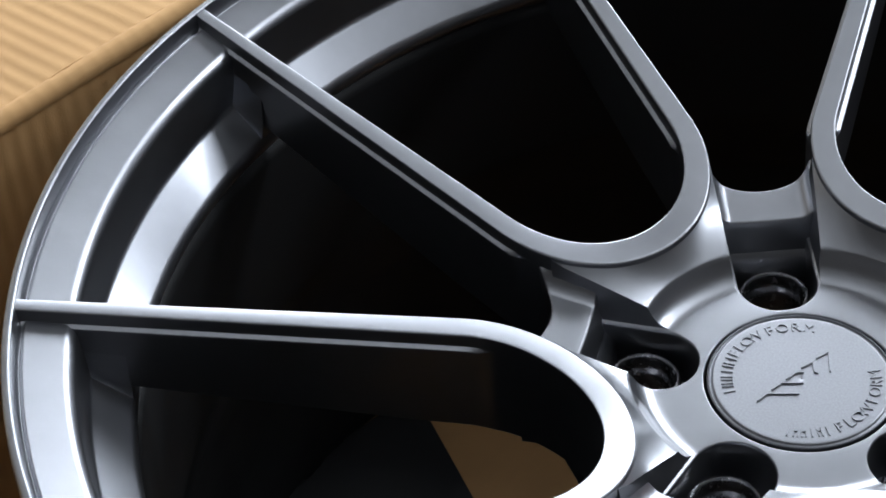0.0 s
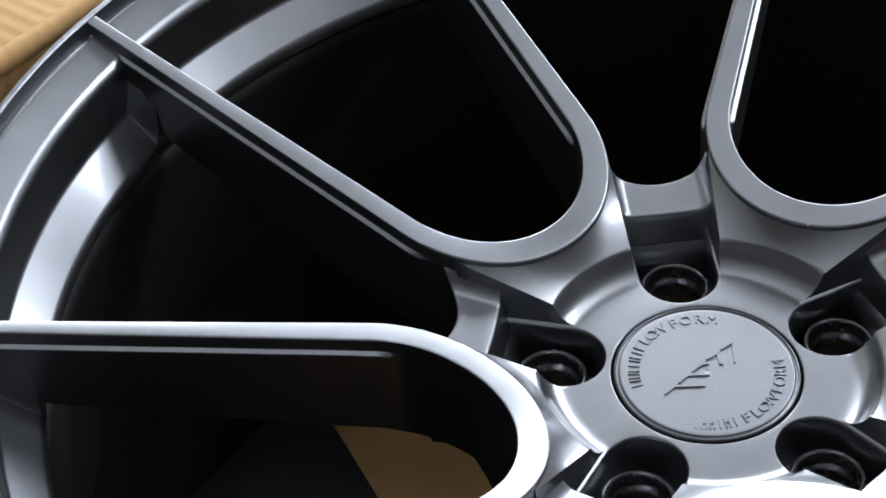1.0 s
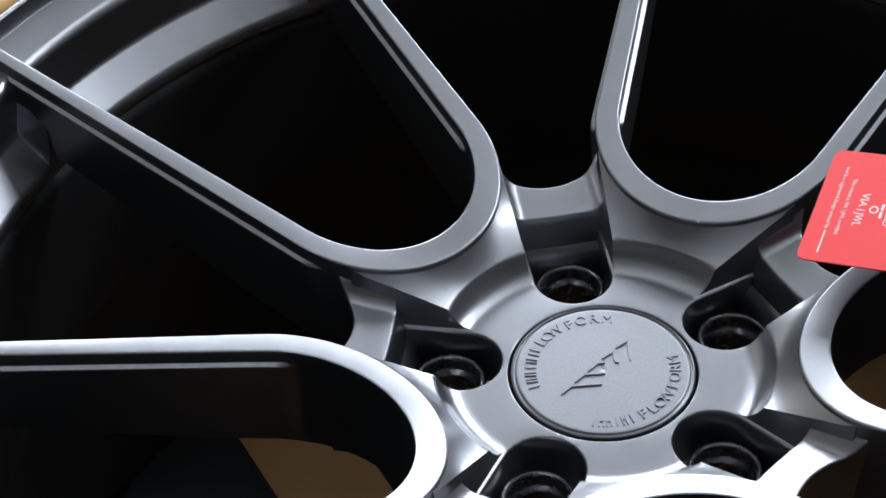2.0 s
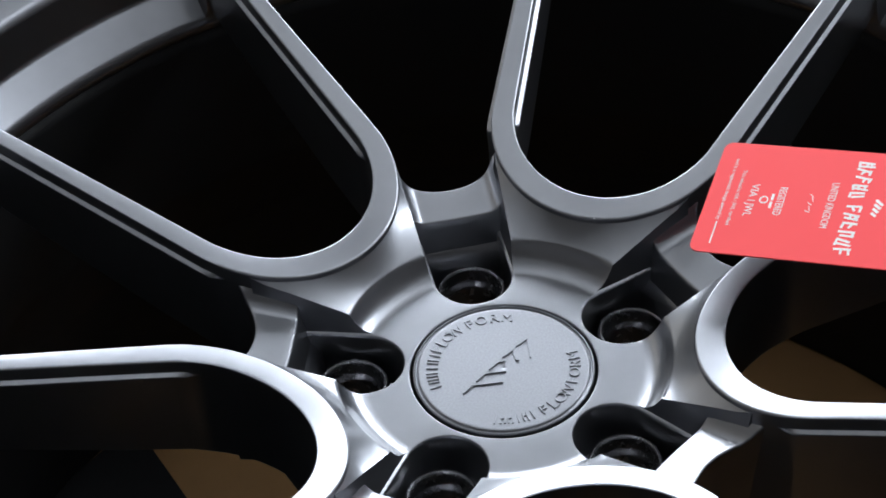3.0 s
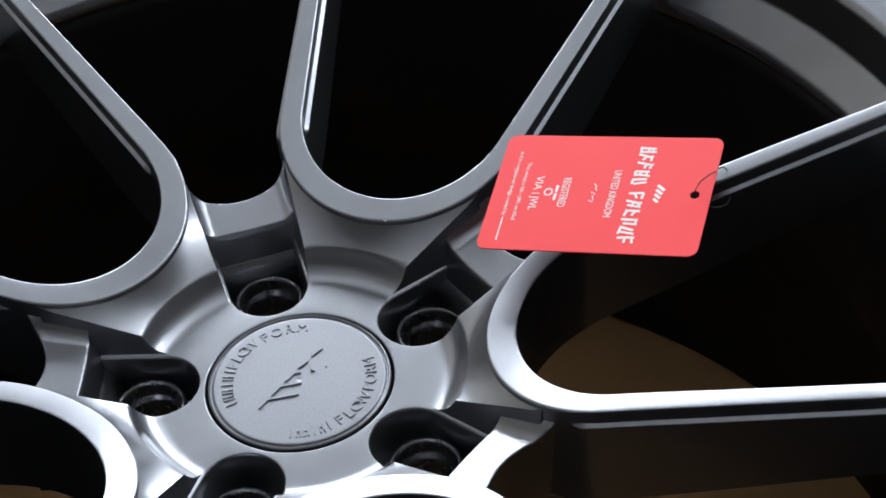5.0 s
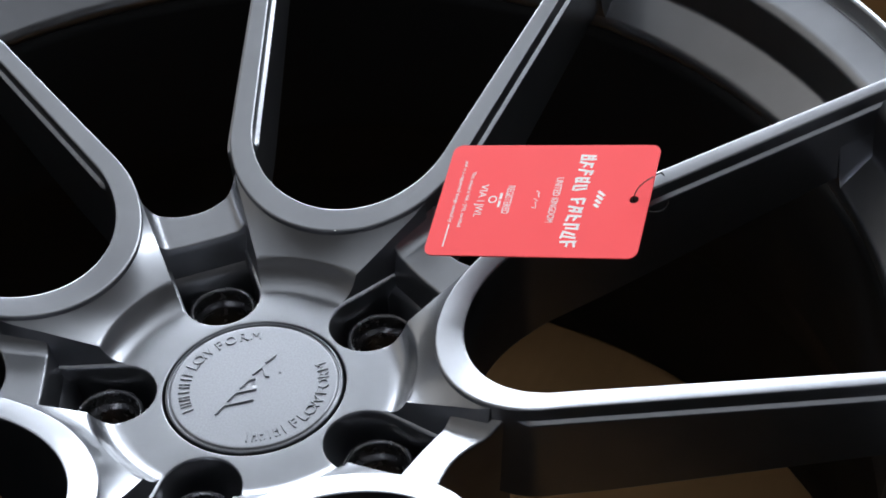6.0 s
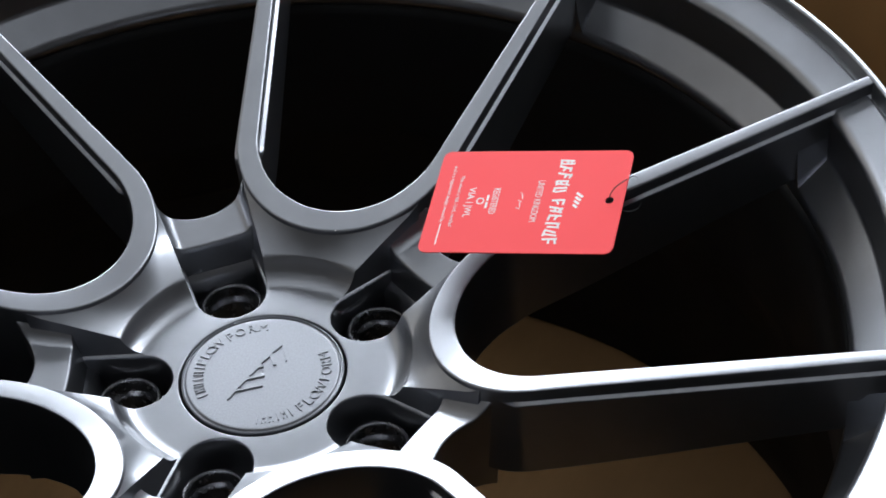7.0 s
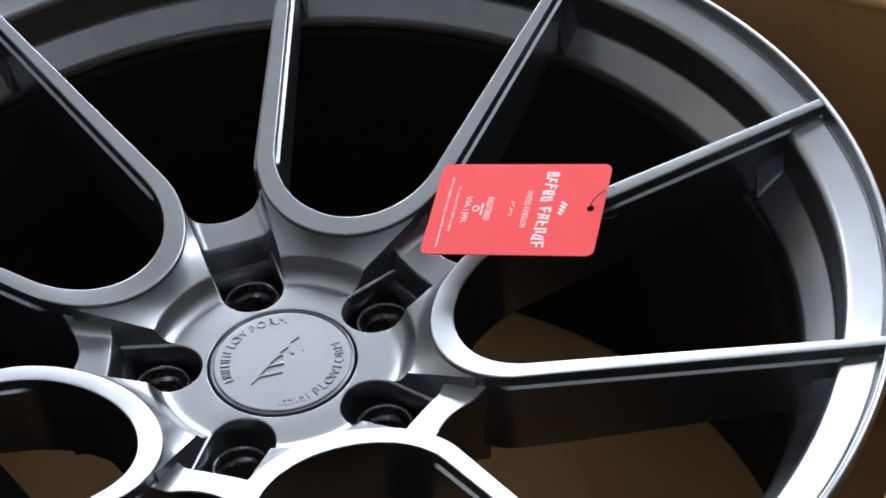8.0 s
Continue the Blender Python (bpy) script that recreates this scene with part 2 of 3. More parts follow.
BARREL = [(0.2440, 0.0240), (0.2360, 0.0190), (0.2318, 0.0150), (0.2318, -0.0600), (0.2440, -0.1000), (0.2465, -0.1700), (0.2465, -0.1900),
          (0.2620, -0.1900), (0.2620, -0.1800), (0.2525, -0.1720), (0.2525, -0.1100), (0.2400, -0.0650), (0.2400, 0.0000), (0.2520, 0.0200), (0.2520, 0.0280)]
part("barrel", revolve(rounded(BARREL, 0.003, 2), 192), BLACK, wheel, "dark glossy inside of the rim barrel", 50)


def top_z(r):
    """The height of the spokes' faces over the wheel's middle."""
    return float(np.interp(r, (0.060, 0.0675, 0.0762, 0.0900, 0.1063, 0.130, 0.2665, 0.30), (0.0170, 0.0187, 0.0201, 0.0232, 0.0274, 0.0338, 0.0692, 0.0779)))


R_IN, R_OUT = 0.0417, 0.0500


def loop_edges():
    """Stations along half a loop from its foot to the rim: points of the inner and of the outer edge, in the loop's own frame."""
    out = []
    a_in, a_out = math.atan(0.2442), math.atan(0.2194)
    for k in range(25):
        f = k / 24
        b_in, b_out = f * (math.pi / 2 - a_in), f * (math.pi / 2 - a_out)
        out.append(((R_IN * math.sin(b_in), 0.0796 + R_IN * (1 - math.cos(b_in))), (R_OUT * math.sin(b_out), 0.0685 + R_OUT * (1 - math.cos(b_out)))))
    (xi, yi), (xo, yo) = out[-1]
    for k in range(1, 33):
        f = k / 32
        y1, y2 = yi + f * (0.2572 - yi), yo + f * (0.2540 - yo)
        out.append(((xi + 0.2442 * (y1 - yi), y1), (xo + 0.2194 * (y2 - yo), y2)))
    return out


def loop_bm():
    half = loop_edges()
    path = [((-i[0], i[1]), (-o[0], o[1])) for i, o in half[:0:-1]] + half
    bm = bmesh.new()
    rings = []
    n = len(path)
    for k, (i, o) in enumerate(path):
        i, o = Vector(i), Vector(o)
        across = (o - i).normalized()
        far = (i.y + o.y) / 2
        led = 0.0021 * min(1, max(0, (far - 0.1010) / 0.0040)) ** 0.7
        flare = -0.0006 + 0.0008 * min(1, max(0, (far - 0.12) / 0.1))
        deep = 0.045 - 0.013 * min(1, max(0, (far - 0.1) / 0.12))
        low_led = 0.0021 * min(1, max(0, (far - 0.08) / 0.05))
        ring = []
        for side, off, dz in (("i", low_led - 0.0006, -deep), ("i", led, -0.0068), ("i", led * 0.85, -0.0060), ("i", led * 0.12, -0.0052), ("i", 0, -0.0009),
                              ("i", -0.0003, -0.0003), ("i", -0.0010, 0), ("o", -0.0010, 0), ("o", -0.0003, -0.0003), ("o", 0, -0.0009),
                              ("o", led * 0.12, -0.0052), ("o", led * 0.85, -0.0060), ("o", led, -0.0068), ("o", low_led + flare, -deep)):
            base = i - across * off if side == "i" else o + across * off
            z = top_z(base.length if dz > -0.01 else (i.length + o.length) / 2)
            ring.append(bm.verts.new((base.x, base.y, z + dz)))
        rings.append(ring)
    m = len(rings[0])
    for p, q in zip(rings, rings[1:]):
        for a in range(m):
            bm.faces.new((p[a], q[a], q[(a + 1) % m], p[(a + 1) % m]))
    bm.faces.new(rings[0])
    bm.faces.new(rings[-1][::-1])
    bmesh.ops.recalc_face_normals(bm, faces=bm.faces[:])
    return bm


LOOPS = (90, 18, -54, -126, 162)
first = part("spoke_loop", loop_bm(), GUN, wheel, "looped pair of slim spokes", 40)
first.matrix_basis = pose(0, 0, 0, 0, 0, LOOPS[0] - 90)
for a in LOOPS[1:]:
    o = new("spoke_loop", first.data)
    even(o)
    o.parent = wheel
    o.matrix_basis = pose(0, 0, 0, 0, 0, a - 90)
    tagged(o, "looped pair of slim spokes")

# a tiny chip in the paint of one loop
chip = bmesh.new()
bmesh.ops.create_icosphere(chip, subdivisions=2, radius=0.0004)
for v in chip.verts:
    v.co = Vector((v.co.x * 1.2, v.co.y * 0.8, v.co.z * 0.4)) * (1 + 0.2 * noise.noise(v.co * 4000))
bmesh.ops.translate(chip, vec=(0.0089, 0.0698, 0.0188), verts=chip.verts[:])
part("paint_chip", chip, WHITE, wheel, "tiny pale chip in the paint")

# ---- roots: the spokes widen downwards where they run into the rim ----


def root_bm(hand):
    """A tapered block under one arm of a loop, from the ledge of the rim up to the spoke."""
    bm = bmesh.new()
    rows = []
    for r in (0.2332, 0.2400, 0.2500):
        y = r * math.cos(radians(17.4))
        near, far = math.degrees(math.atan2(0.0405 + 0.2442 * (y - 0.1114) - 0.0012, y)), math.degrees(math.atan2(0.0488 + 0.2194 * (y - 0.1078) + 0.0012, y))
        ledge = 0.0250 + (r - 0.2325) * 0.84
        line = []
        for lo, hi, z in ((15.6, 20.0, ledge - 0.004), (15.75, 19.85, ledge - 0.0010), (15.9, 19.7, ledge + 0.0006), (16.15, 19.45, ledge + 0.0030), (near, far, top_z(r) - 0.0100)):
            line = [(lo, z)] + line + [(hi, z)]
        rows.append([bm.verts.new((-hand * r * math.sin(radians(t)), r * math.cos(radians(t)), z)) for t, z in line])
    m = len(rows[0])
    for p, q in zip(rows, rows[1:]):
        for i in range(m):
            bm.faces.new((p[i], q[i], q[(i + 1) % m], p[(i + 1) % m]))
    bm.faces.new(rows[0])
    bm.faces.new(rows[-1][::-1])
    bmesh.ops.recalc_face_normals(bm, faces=bm.faces[:])
    return bm


for hand in (1, -1):
    root = part("spoke_root", root_bm(hand), GUN, wheel, "", 50)
    root.matrix_basis = pose(0, 0, 0, 0, 0, LOOPS[0] - 90)
    for a in LOOPS[1:]:
        o = new("spoke_root", root.data)
        even(o)
        o.parent = wheel
        o.matrix_basis = pose(0, 0, 0, 0, 0, a - 90)

# ---- hub: a coved body with lug pockets cut out of it, and a web between every two loops ----
LUG_R, CREASE_R, CREASE_Z = 0.0565, 0.0613, 0.0088


def web_edge(b):
    """How far out the hollow edge of a web lies, at a distance b off the pocket's axis."""
    return 0.0915 + 0.0275 - math.sqrt(0.0275 ** 2 - min(abs(b), 0.0272) ** 2)


def star_edge(phi):
    """The hub's outer edge at an angle (radians) off a loop's axis: just under the loop's foot, or short of the web's edge."""
    yc, R = 0.0685 + R_OUT, R_OUT - 0.0006
    disc = (yc * math.cos(phi)) ** 2 - (yc * yc - R * R)
    foot = yc * math.cos(phi) - math.sqrt(disc) if disc > 0 else 9
    psi = math.radians(36) - phi
    r = 0.09
    for k in range(6):
        r = (web_edge(r * math.sin(psi)) - 0.004) / math.cos(psi)
    return min(foot, r)


def hub_bm():
    bm = bmesh.new()
    rings = []
    count = 300
    for k in range(count):
        a = 2 * math.pi * k / count
        phi = abs(((math.degrees(a) - 90 + 36) % 72) - 36)
        edge = star_edge(math.radians(phi))
        ring = [(0.0342, -0.0006), (0.0346, -0.0001), (0.0350, 0.0), (0.0400, 0.0), (0.0470, 0.0)]
        for j in range(1, 15):
            f = j / 14
            ring.append((0.0490 + (CREASE_R - 0.0490) * f, CREASE_Z * f ** 2.8))
        rim_z = top_z(edge) - 0.0016
        for j in range(1, 13):
            f = j / 12
            ring.append((CREASE_R + (edge - CREASE_R) * f, CREASE_Z + (rim_z - CREASE_Z) * (0.72 * f + 0.28 * f * f)))
        ring += [(edge * 0.995, -0.010), (min(edge, 0.086) * 0.92, -0.055), (0.0342, -0.055)]
        rings.append([bm.verts.new((r * math.cos(a), r * math.sin(a), z)) for r, z in ring])
    m = len(rings[0])
    for k in range(count):
        p, q = rings[k], rings[(k + 1) % count]
        for i in range(m):
            j = (i + 1) % m
            bm.faces.new((p[i], q[i], q[j], p[j]))
    bmesh.ops.recalc_face_normals(bm, faces=bm.faces[:])
    return bm


def slot_bm():
    """The pocket's cutter, along +y: round inner end, sides that open a little upwards, a stepped floor."""
    bm = bmesh.new()
    w, mid, draft = 0.0146, 0.0516, 0.13
    ys = (0.0685, 0.0695, 0.0702, 0.0745, 0.1250)

    def low(y):
        return float(np.interp(y, (0.0, 0.0695, 0.0702, 0.0745, 0.1250), (-0.0220, -0.0220, -0.0088, -0.0040, -0.0040)))

    def ring(z, grow):
        """The outline in plan at the height z, or along the floor where z is None."""
        out = []
        for k in range(33):
            a = math.pi + math.pi * k / 32
            h = low(0) if z is None else z
            out.append(((w + grow) * math.cos(a), mid + (w + grow) * math.sin(a), h))
        for y in ys:
            h = low(y) if z is None else z
            out.append((w + grow + 0.012 * (y - mid), y, h))
        return out + [(-x, y, h) for x, y, h in out[:32:-1]]

    levels = [[bm.verts.new(v) for v in ring(z, grow)] for z, grow in ((None, -0.0003), (-0.0016, 0), (-0.0008, 0.0001), (-0.0003, 0.0003), (-0.00005, 0.0006), (0.0003, 0.0013), (0.06, 0.0013 + draft * 0.06))]
    n = len(levels[0])
    for lo, hi in zip(levels, levels[1:]):
        for i in range(n):
            j = (i + 1) % n
            bm.faces.new((lo[i], lo[j], hi[j], hi[i]))
    bm.faces.new(levels[-1])
    bottom = levels[0]
    bm.faces.new(bottom[:33][::-1])
    rights, lefts = list(range(32, 38)), [0] + list(range(n - 1, n - 6, -1))
    for k in range(5):
        bm.faces.new((bottom[rights[k]], bottom[lefts[k]], bottom[lefts[k + 1]], bottom[rights[k + 1]]))
    bmesh.ops.recalc_face_normals(bm, faces=bm.faces[:])
    return bm


def web_bm():
    """The bridge between two loops, along +y: a dished top, a hollow outer edge and a steep face towards the lug."""
    bm = bmesh.new()
    rows = []
    cols = 36
    for k in range(cols + 1):
        b = -0.0222 + 0.0444 * k / cols
        far = web_edge(b)
        side = min(1.3, max(0, abs(b) - 0.0130) / 0.005)

        def top(y):
            return 0.0086 + 0.0030 * (y - 0.0775) / 0.014 + 0.0034 * side ** 2
        near = 0.0775 + 0.0005 * (b / 0.0150) ** 2
        line = [(0.0720, -0.030), (0.0738, -0.0060), (0.0746, -0.0030), (near - 0.0011, 0.0058), (near - 0.0004, top(near) - 0.0008), (near, top(near) - 0.0002), (near + 0.0006, top(near))]
        for j in range(1, 8):
            y = near + 0.0006 + (far - 0.0014 - near) * j / 8
            line.append((y, top(y)))
        line += [(far - 0.0008, top(far)), (far - 0.0003, top(far) - 0.0001), (far, top(far) - 0.0005), (far + 0.0001, top(far) - 0.0012), (far - 0.0004, top(far) - 0.0060), (far - 0.0050, -0.030)]
        rows.append([bm.verts.new((b, y, z)) for y, z in line])
    m = len(rows[0])
    for p, q in zip(rows, rows[1:]):
        for i in range(m):
            bm.faces.new((p[i], q[i], q[(i + 1) % m], p[(i + 1) % m]))
    bm.faces.new(rows[0])
    bm.faces.new(rows[-1][::-1])
    bmesh.ops.recalc_face_normals(bm, faces=bm.faces[:])
    return bm


def bare(name, bm):
    me = bpy.data.meshes.new(name)
    bm.to_mesh(me)
    bm.free()
    return new(name, me)


solid = bare("hub_blank", hub_bm())
cutters = []
for k in range(5):
    turn = pose(0, 0, 0, 0, 0, 126 + 72 * k - 90)
    c = bare("cutter", slot_bm())
    c.matrix_world = turn
    d = bare("cutter", revolve(rounded([(0.0001, -0.2), (0.0001, 0.05), (0.0126, 0.05), (0.0126, -0.0120), (0.0126, -0.0150), (0.0126, -0.2)], 0.0, 1), 48))
    d.matrix_world = turn @ pose(0, LUG_R, 0)
    cutters += [c, d]
for c in cutters:
    mod = solid.modifiers.new("cut", "BOOLEAN")
    mod.operation, mod.solver, mod.object = "DIFFERENCE", "EXACT", c
hub_mesh = baked(solid)
for ob in [solid] + cutters:
    bpy.data.objects.remove(ob)
bm = bmesh.new()
bm.from_mesh(hub_mesh)
left_over, islands = set(bm.verts), []
while left_over:
    stack, island = [left_over.pop()], []
    while stack:
        v = stack.pop()
        island.append(v)
        for e in v.link_edges:
            o = e.other_vert(v)
            if o in left_over:
                left_over.discard(o)
                stack.append(o)
    islands.append(island)
islands.sort(key=len)
for island in islands[:-1]:
    bmesh.ops.delete(bm, geom=island, context="VERTS")
bm.to_mesh(hub_mesh)
bm.free()
hub_mesh.name = "hub"
hub_mesh.materials.clear()
hub_mesh.materials.append(GUN)
smooth(hub_mesh, 40)
hub = new("hub", hub_mesh)
even(hub)
hub.parent = wheel
tagged(hub, "concave hub with five deep lug pockets")
web_mesh = None
for k in range(5):
    if web_mesh:
        web = new("web", web_mesh)
        even(web)
        web.parent = wheel
    else:
        web = part("web", web_bm(), GUN, wheel, "", 50)
        web_mesh = web.data
    web.matrix_basis = pose(0, 0, 0, 0, 0, 126 + 72 * k - 90)

for k in range(5):
    seat = part("lug_seat", revolve(rounded([(0.0100, -0.060), (0.0100, -0.0185), (0.0112, -0.0160), (0.0112, -0.0108), (0.0118, -0.0098), (0.0128, -0.0101), (0.0134, -0.0115), (0.0134, -0.0219), (0.01255, -0.0224), (0.01255, -0.060)], 0.0004, 2), 48), DARKSTEEL, wheel, "dark conical lug seat")
    seat.matrix_basis = pose(0, 0, 0, 0, 0, 126 + 72 * k - 90) @ pose(0, LUG_R, 0)

# ---- centre cap with raised lettering ----
CAP = [(0.0001, -0.012), (0.0001, 0.0), (0.002, 0.0), (0.015, 0.0), (0.0300, 0.0), (0.0312, 0.0), (0.0318, -0.0008), (0.0323, -0.0008), (0.0326, 0.0001), (0.0333, -0.0004), (0.0336, -0.012)]
cap = part("center_cap", revolve(rounded(CAP, 0.0003, 2), 144), CAPM, wheel, "satin grey centre cap with raised lettering", 50)
cap.matrix_basis = pose(0, 0, 0.0006)


def ring_text(text, start, end, r, size, outward):
    """Raised characters along an arc, each a part of its own; bars stand for the maker's name."""
    for k, ch in enumerate(text):
        a = start + (end - start) * k / (len(text) - 1)
        m = pose(0, 0, 0.0001, 0, 0, a) @ pose(r, 0, 0, 0, 0, -90 if outward else 90)
        bm = bmesh.new()
        if ch in "|=":
            for off in ((0.0,) if ch == "|" else (-0.00075, 0.00075)):
                add_box(bm, 0.00042, size * 0.68, 0.0006, m @ Matrix.Translation((off, 0, 0)))
            if ch == "=":
                add_box(bm, 0.0015, 0.00042, 0.0006, m @ Matrix.Translation((0, size * 0.08, 0)))
        else:
            letters_bm(ch, size, 0.0003, m, bm)
        part("bar" if ch in "|=" else "letter", bm, CAPM, cap)


for s, (i0, i1), (f0, f1), (g0, g1) in ((True, (224, 187.5), (181, 155.5), (142, 110)), (False, (-74, -44), (-34, -6), (6, 35))):
    ring_text("|==|=|", i0, i1, 0.0262, 0.0062, s)
    ring_text("FLOW", f0, f1, 0.0262, 0.0062, s)
    ring_text("FORM", g0, g1, 0.0262, 0.0062, s)
# emblem of three stepped strokes and two hooks
for line in (((-0.0083, -0.0174), (-0.007, -0.0127), (0.0025, -0.0072)), ((-0.0064, -0.01), (-0.005, -0.0055), (0.0014, -0.0017)), ((-0.0044, -0.0027), (-0.0028, 0.0019), (-0.0009, 0.0031)),
             ((-0.0023, 0.005), (-0.0002, 0.0095), (0.0028, 0.0051), (0.0038, 0.0054)), ((0.0001, 0.012), (0.0024, 0.0169), (0.0072, 0.0083))):
    bm = bmesh.new()
    for p, q in zip(line, line[1:]):
        d = Vector(q) - Vector(p)
        add_box(bm, d.length + 0.0004, 0.00055, 0.0009, Matrix.Translation(((p[0] + q[0]) / 2, (p[1] + q[1]) / 2, 0.0001)) @ Matrix.Rotation(math.atan2(d.y, d.x), 4, "Z"))
    part("emblem_stroke", bm, CAPM, cap)

# ---- red hang tag on its thread ----
tag = new("hang_tag")
A, B, C, D = (Vector(v) + Vector((0, 0, AXLE_Z)) for v in ((0.0511, 0.0984, 0.0458), (0.1317, 0.0992, 0.0595), (0.0535, 0.0474, 0.0349), (0.1341, 0.0483, 0.0486)))
mid = (A + B + C + D) / 4
ax = ((B - A) + (D - C)).normalized()
ay = ((A - C) + (B - D))
ay = (ay - ax * ay.dot(ax)).normalized()
az = ax.cross(ay)
TW, TH = ((B - A).length + (D - C).length) / 2, ((A - C).length + (B - D).length) / 2
tag.matrix_world = Matrix.Translation(mid) @ Matrix((ax, ay, az)).transposed().to_4x4()
tagged(tag, "red printed card hang tag tied to a spoke", "tag")


HOLE = Vector((0.428 * TW, 0.0005))


def tag_card():
    """A rounded card with a thread hole near one short end."""
    bm = bmesh.new()
    hole, rad = HOLE, 0.0017
    outline = []
    rc = 0.0035
    for cx, cy, a0 in ((1, 1, 0), (-1, 1, 90), (-1, -1, 180), (1, -1, 270)):
        for k in range(6):
            a = radians(a0 + 18 * k)
            outline.append(Vector((cx * (TW / 2 - rc) + rc * math.cos(a), cy * (TH / 2 - rc) + rc * math.sin(a))))
    n = len(outline)
    inner = []
    for k in range(n):
        a = radians(360 * (k + 0.5) / n - 3)
        inner.append(hole + Vector((rad * math.cos(a), rad * math.sin(a))))
    for z, flip in ((0.0003, False), (-0.0003, True)):
        o = [bm.verts.new((p.x, p.y, z)) for p in outline]
        i = [bm.verts.new((p.x, p.y, z)) for p in inner]
        if not flip:
            o1, i1 = o, i
        for k in range(n):
            j = (k + 1) % n
            bm.faces.new((o[k], o[j], i[j], i[k]))
    for k in range(n):
        j = (k + 1) % n
        bm.faces.new((o1[k], o[k], o[j], o1[j]))
        bm.faces.new((i1[k], i1[j], i[j], i[k]))
    bmesh.ops.recalc_face_normals(bm, faces=bm.faces[:])
    return bm


part("card", tag_card(), RED, tag, "", 30)


def spot(u, v):
    """A place on the card: u along its length, v down its width, both from 0 to 1."""
    return (u - 0.5) * TW, (0.5 - v) * TH


def print_line(name, text, u, v, size, fit=None):
    """A printed line that runs down the card's width; fit: the share of the width that it fills."""
    bm = bmesh.new()
    letters_bm(text, size, 0.00004, Matrix.Identity(4), bm)
    xs = [w.co.x for w in bm.verts]
    k = fit * TH / (max(xs) - min(xs)) if fit else 1
    x, y = spot(u, v)
    bmesh.ops.transform(bm, matrix=pose(x, y, 0.00032, 0, 0, -90) @ Matrix.Diagonal((k, 1, 1, 1)), verts=bm.verts[:])
    part(name, bm, WHITE, tag)


def print_bars(name, bars):
    """Printed bars: place, length, thickness and turn in degrees from the card's length."""
    for u, v, l, w, a in bars:
        x, y = spot(u, v)
        bm = bmesh.new()
        add_box(bm, l, w, 0.00008, pose(x, y, 0.00032, 0, 0, a))
        part(name, bm, WHITE, tag)


print_line("small_print", "and is a registered design owned by", 0.085, 0.43, 0.0021, 0.56)
print_bars("small_print", [(0.085, 0.785, 0.0005, 0.0060, 0), (0.085, 0.875, 0.0005, 0.0052, 0)])
print_line("small_print", "This wheel is VIA / JWL certified", 0.135, 0.50, 0.0021, 0.50)
print_line("print", "VIA", 0.205, 0.425, 0.0042, 0.12)
print_bars("print", [(0.205, 0.515, 0.0030, 0.0003, 0)])
print_line("print", "JWL", 0.205, 0.60, 0.0042, 0.12)
print_line("print", "REGISTERED", 0.335, 0.50, 0.0042, 0.25)
print_bars("small_print", [(0.298, 0.47, 0.0010, 0.0030, 0), (0.298, 0.54, 0.0010, 0.0030, 0)])
bm = revolve([(0.0012, 0.00030), (0.0017, 0.00030), (0.0017, 0.00036), (0.0012, 0.00036)], 24)
bmesh.ops.transform(bm, matrix=Matrix.Translation((*spot(0.262, 0.50), 0)), verts=bm.verts[:])
part("seal", bm, WHITE, tag)
print_bars("signature", [(0.472, 0.43, 0.0020, 0.0003, -40), (0.478, 0.46, 0.0022, 0.0003, -70), (0.470, 0.50, 0.0020, 0.0003, -30), (0.474, 0.54, 0.0024, 0.0003, -75), (0.468, 0.57, 0.0018, 0.0003, -20)])
print_line("print", "UNITED KINGDOM", 0.558, 0.50, 0.0040, 0.40)
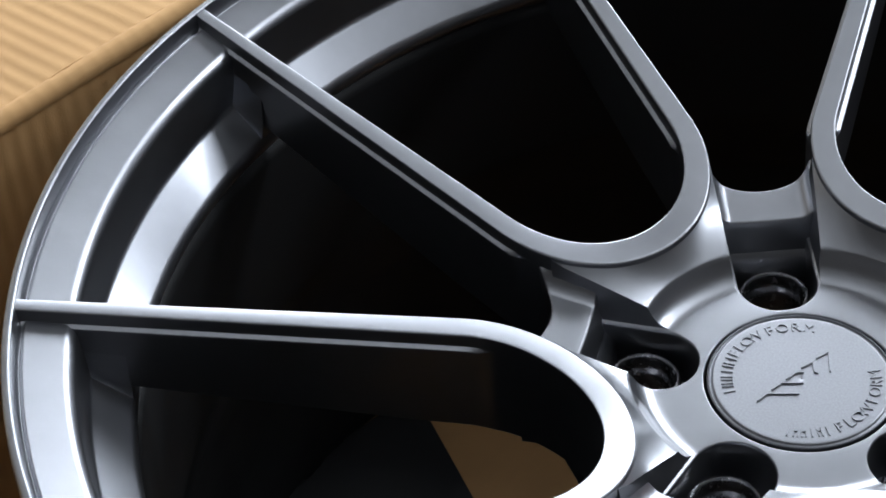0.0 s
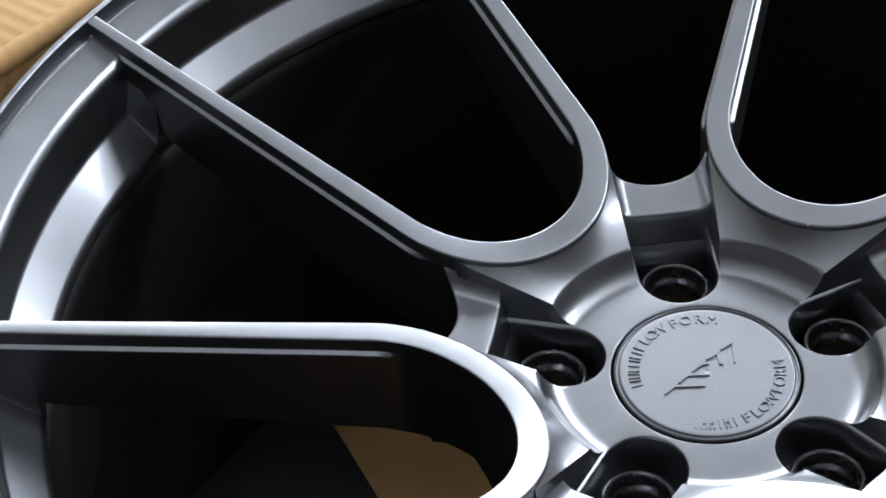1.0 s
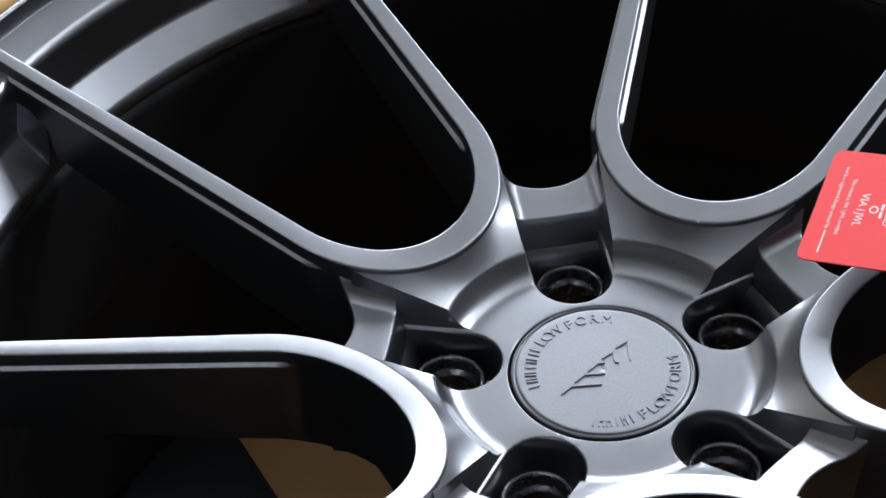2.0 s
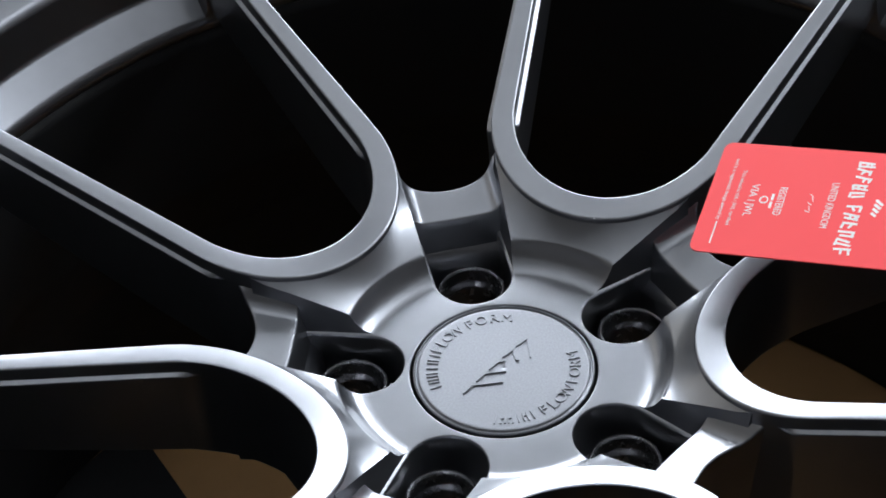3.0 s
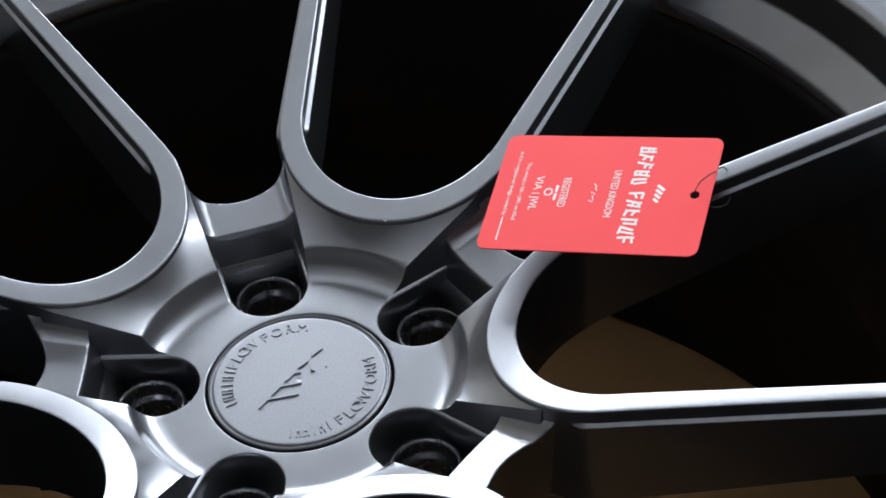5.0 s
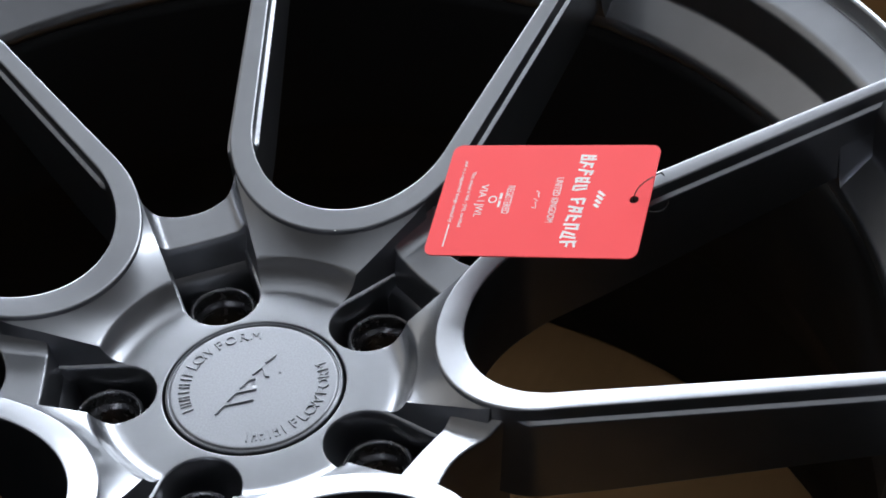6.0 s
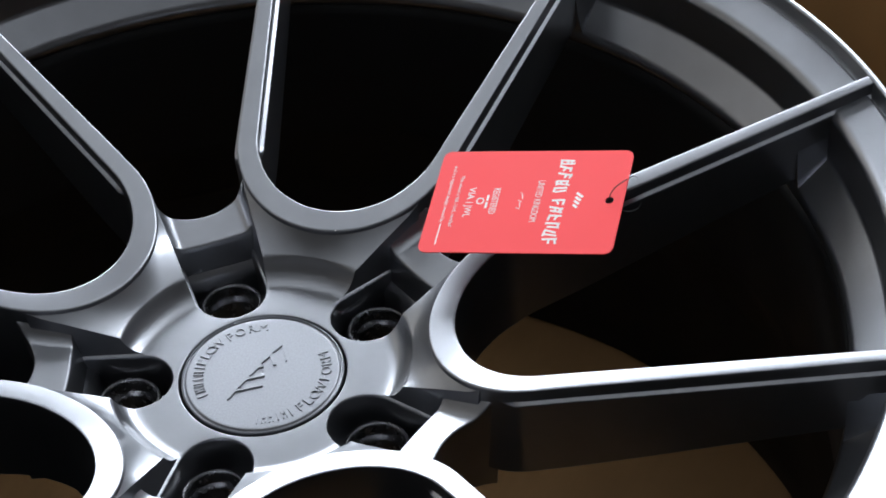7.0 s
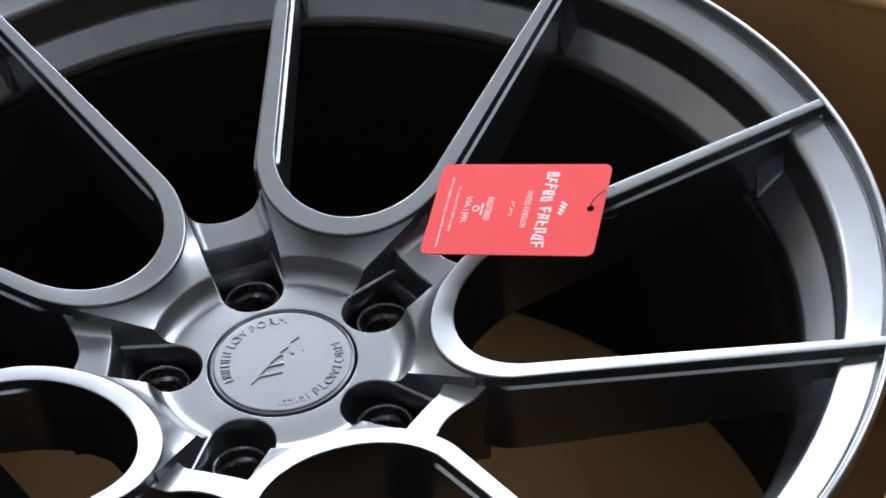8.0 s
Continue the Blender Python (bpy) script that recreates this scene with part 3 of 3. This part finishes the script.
# brush-painted mark as plain strokes, in two groups
rnd = random.Random(5)
marks = []
for v0, v1, count in ((0.085, 0.425, 5), (0.475, 0.925, 6)):
    step = (v1 - v0) / count
    for k in range(count):
        v = v0 + step * (k + 0.5)
        u = 0.668 - 0.004 * math.sin(2.1 * k)
        lean = rnd.uniform(-16, 4)
        marks.append((u, v - 0.28 * step, rnd.uniform(0.0052, 0.0064), 0.00095, lean))
        kind = rnd.randrange(3)
        if kind != 1:
            marks.append((u + 0.006, v + 0.18 * step, rnd.uniform(0.0042, 0.0060), 0.00085, lean + rnd.uniform(-8, 8)))
        marks.append((u + rnd.choice((-0.030, 0.030)), v, 0.00095, 0.68 * step * TH, lean + rnd.uniform(-12, 12)))
        if kind != 0:
            marks.append((u + rnd.uniform(-0.006, 0.006), v, 0.0009, 0.62 * step * TH, lean + rnd.uniform(-30, 30)))
        if kind == 2:
            marks.append((u + 0.022, v + 0.1 * step, 0.0008, 0.5 * step * TH, lean))
print_bars("brush_stroke", marks)
print_bars("stripe", [(0.772 - 0.004 * k, 0.44 + 0.036 * k, 0.0036 - 0.0004 * k, 0.0011, -38) for k in range(4)])

# thread from the hole over the card's end and round the spoke
thread = bmesh.new()
inv = tag.matrix_world.inverted()


def spoke_point(y, lift):
    x = -(0.0448 + 0.2318 * (y - 0.1100))
    p = Matrix.Rotation(radians(-72), 4, "Z") @ Vector((x, y, 0))
    return Vector((p.x, p.y, AXLE_Z + top_z(p.length) + lift))


hole3 = Vector((HOLE.x, HOLE.y, 0))
over = inv @ spoke_point(0.1565, 0.0008)
side = inv @ (spoke_point(0.1565, -0.008) + Vector((0.003, -0.006, 0)))
way = [hole3 + Vector((0, 0, -0.003)), hole3 + Vector((0, 0, 0.0008)), hole3 + Vector((0.0014, 0.0040, 0.0022)), Vector((TW / 2 - 0.0006, HOLE.y + 0.0085, 0.0022)), over, side,
       side.lerp(hole3, 0.5) + Vector((0, 0, -0.006)), hole3 + Vector((0, 0, -0.003))]
fine = []
for a in range(len(way) - 1):
    p0, p1, p2, p3 = way[max(a - 1, 0)], way[a], way[a + 1], way[min(a + 2, len(way) - 1)]
    for k in range(8):
        f = k / 8
        fine.append(0.5 * (2 * p1 + (p2 - p0) * f + (2 * p0 - 5 * p1 + 4 * p2 - p3) * f * f + (3 * p1 - p0 - 3 * p2 + p3) * f ** 3))
last = None
for a, b in zip(fine, fine[1:] + fine[-1:]):
    d = (b - a) if (b - a).length > 1e-7 else d
    q = d.to_track_quat("Z", "Y").to_matrix()
    ring = [thread.verts.new(a + q @ Vector((0.00022 * math.cos(t), 0.00022 * math.sin(t), 0))) for t in (0, 1.047, 2.094, 3.1416, 4.189, 5.236)]
    if last:
        for k in range(6):
            thread.faces.new((last[k], last[(k + 1) % 6], ring[(k + 1) % 6], ring[k]))
    last = ring
part("thread", thread, THREAD, tag, "thin black thread loop")
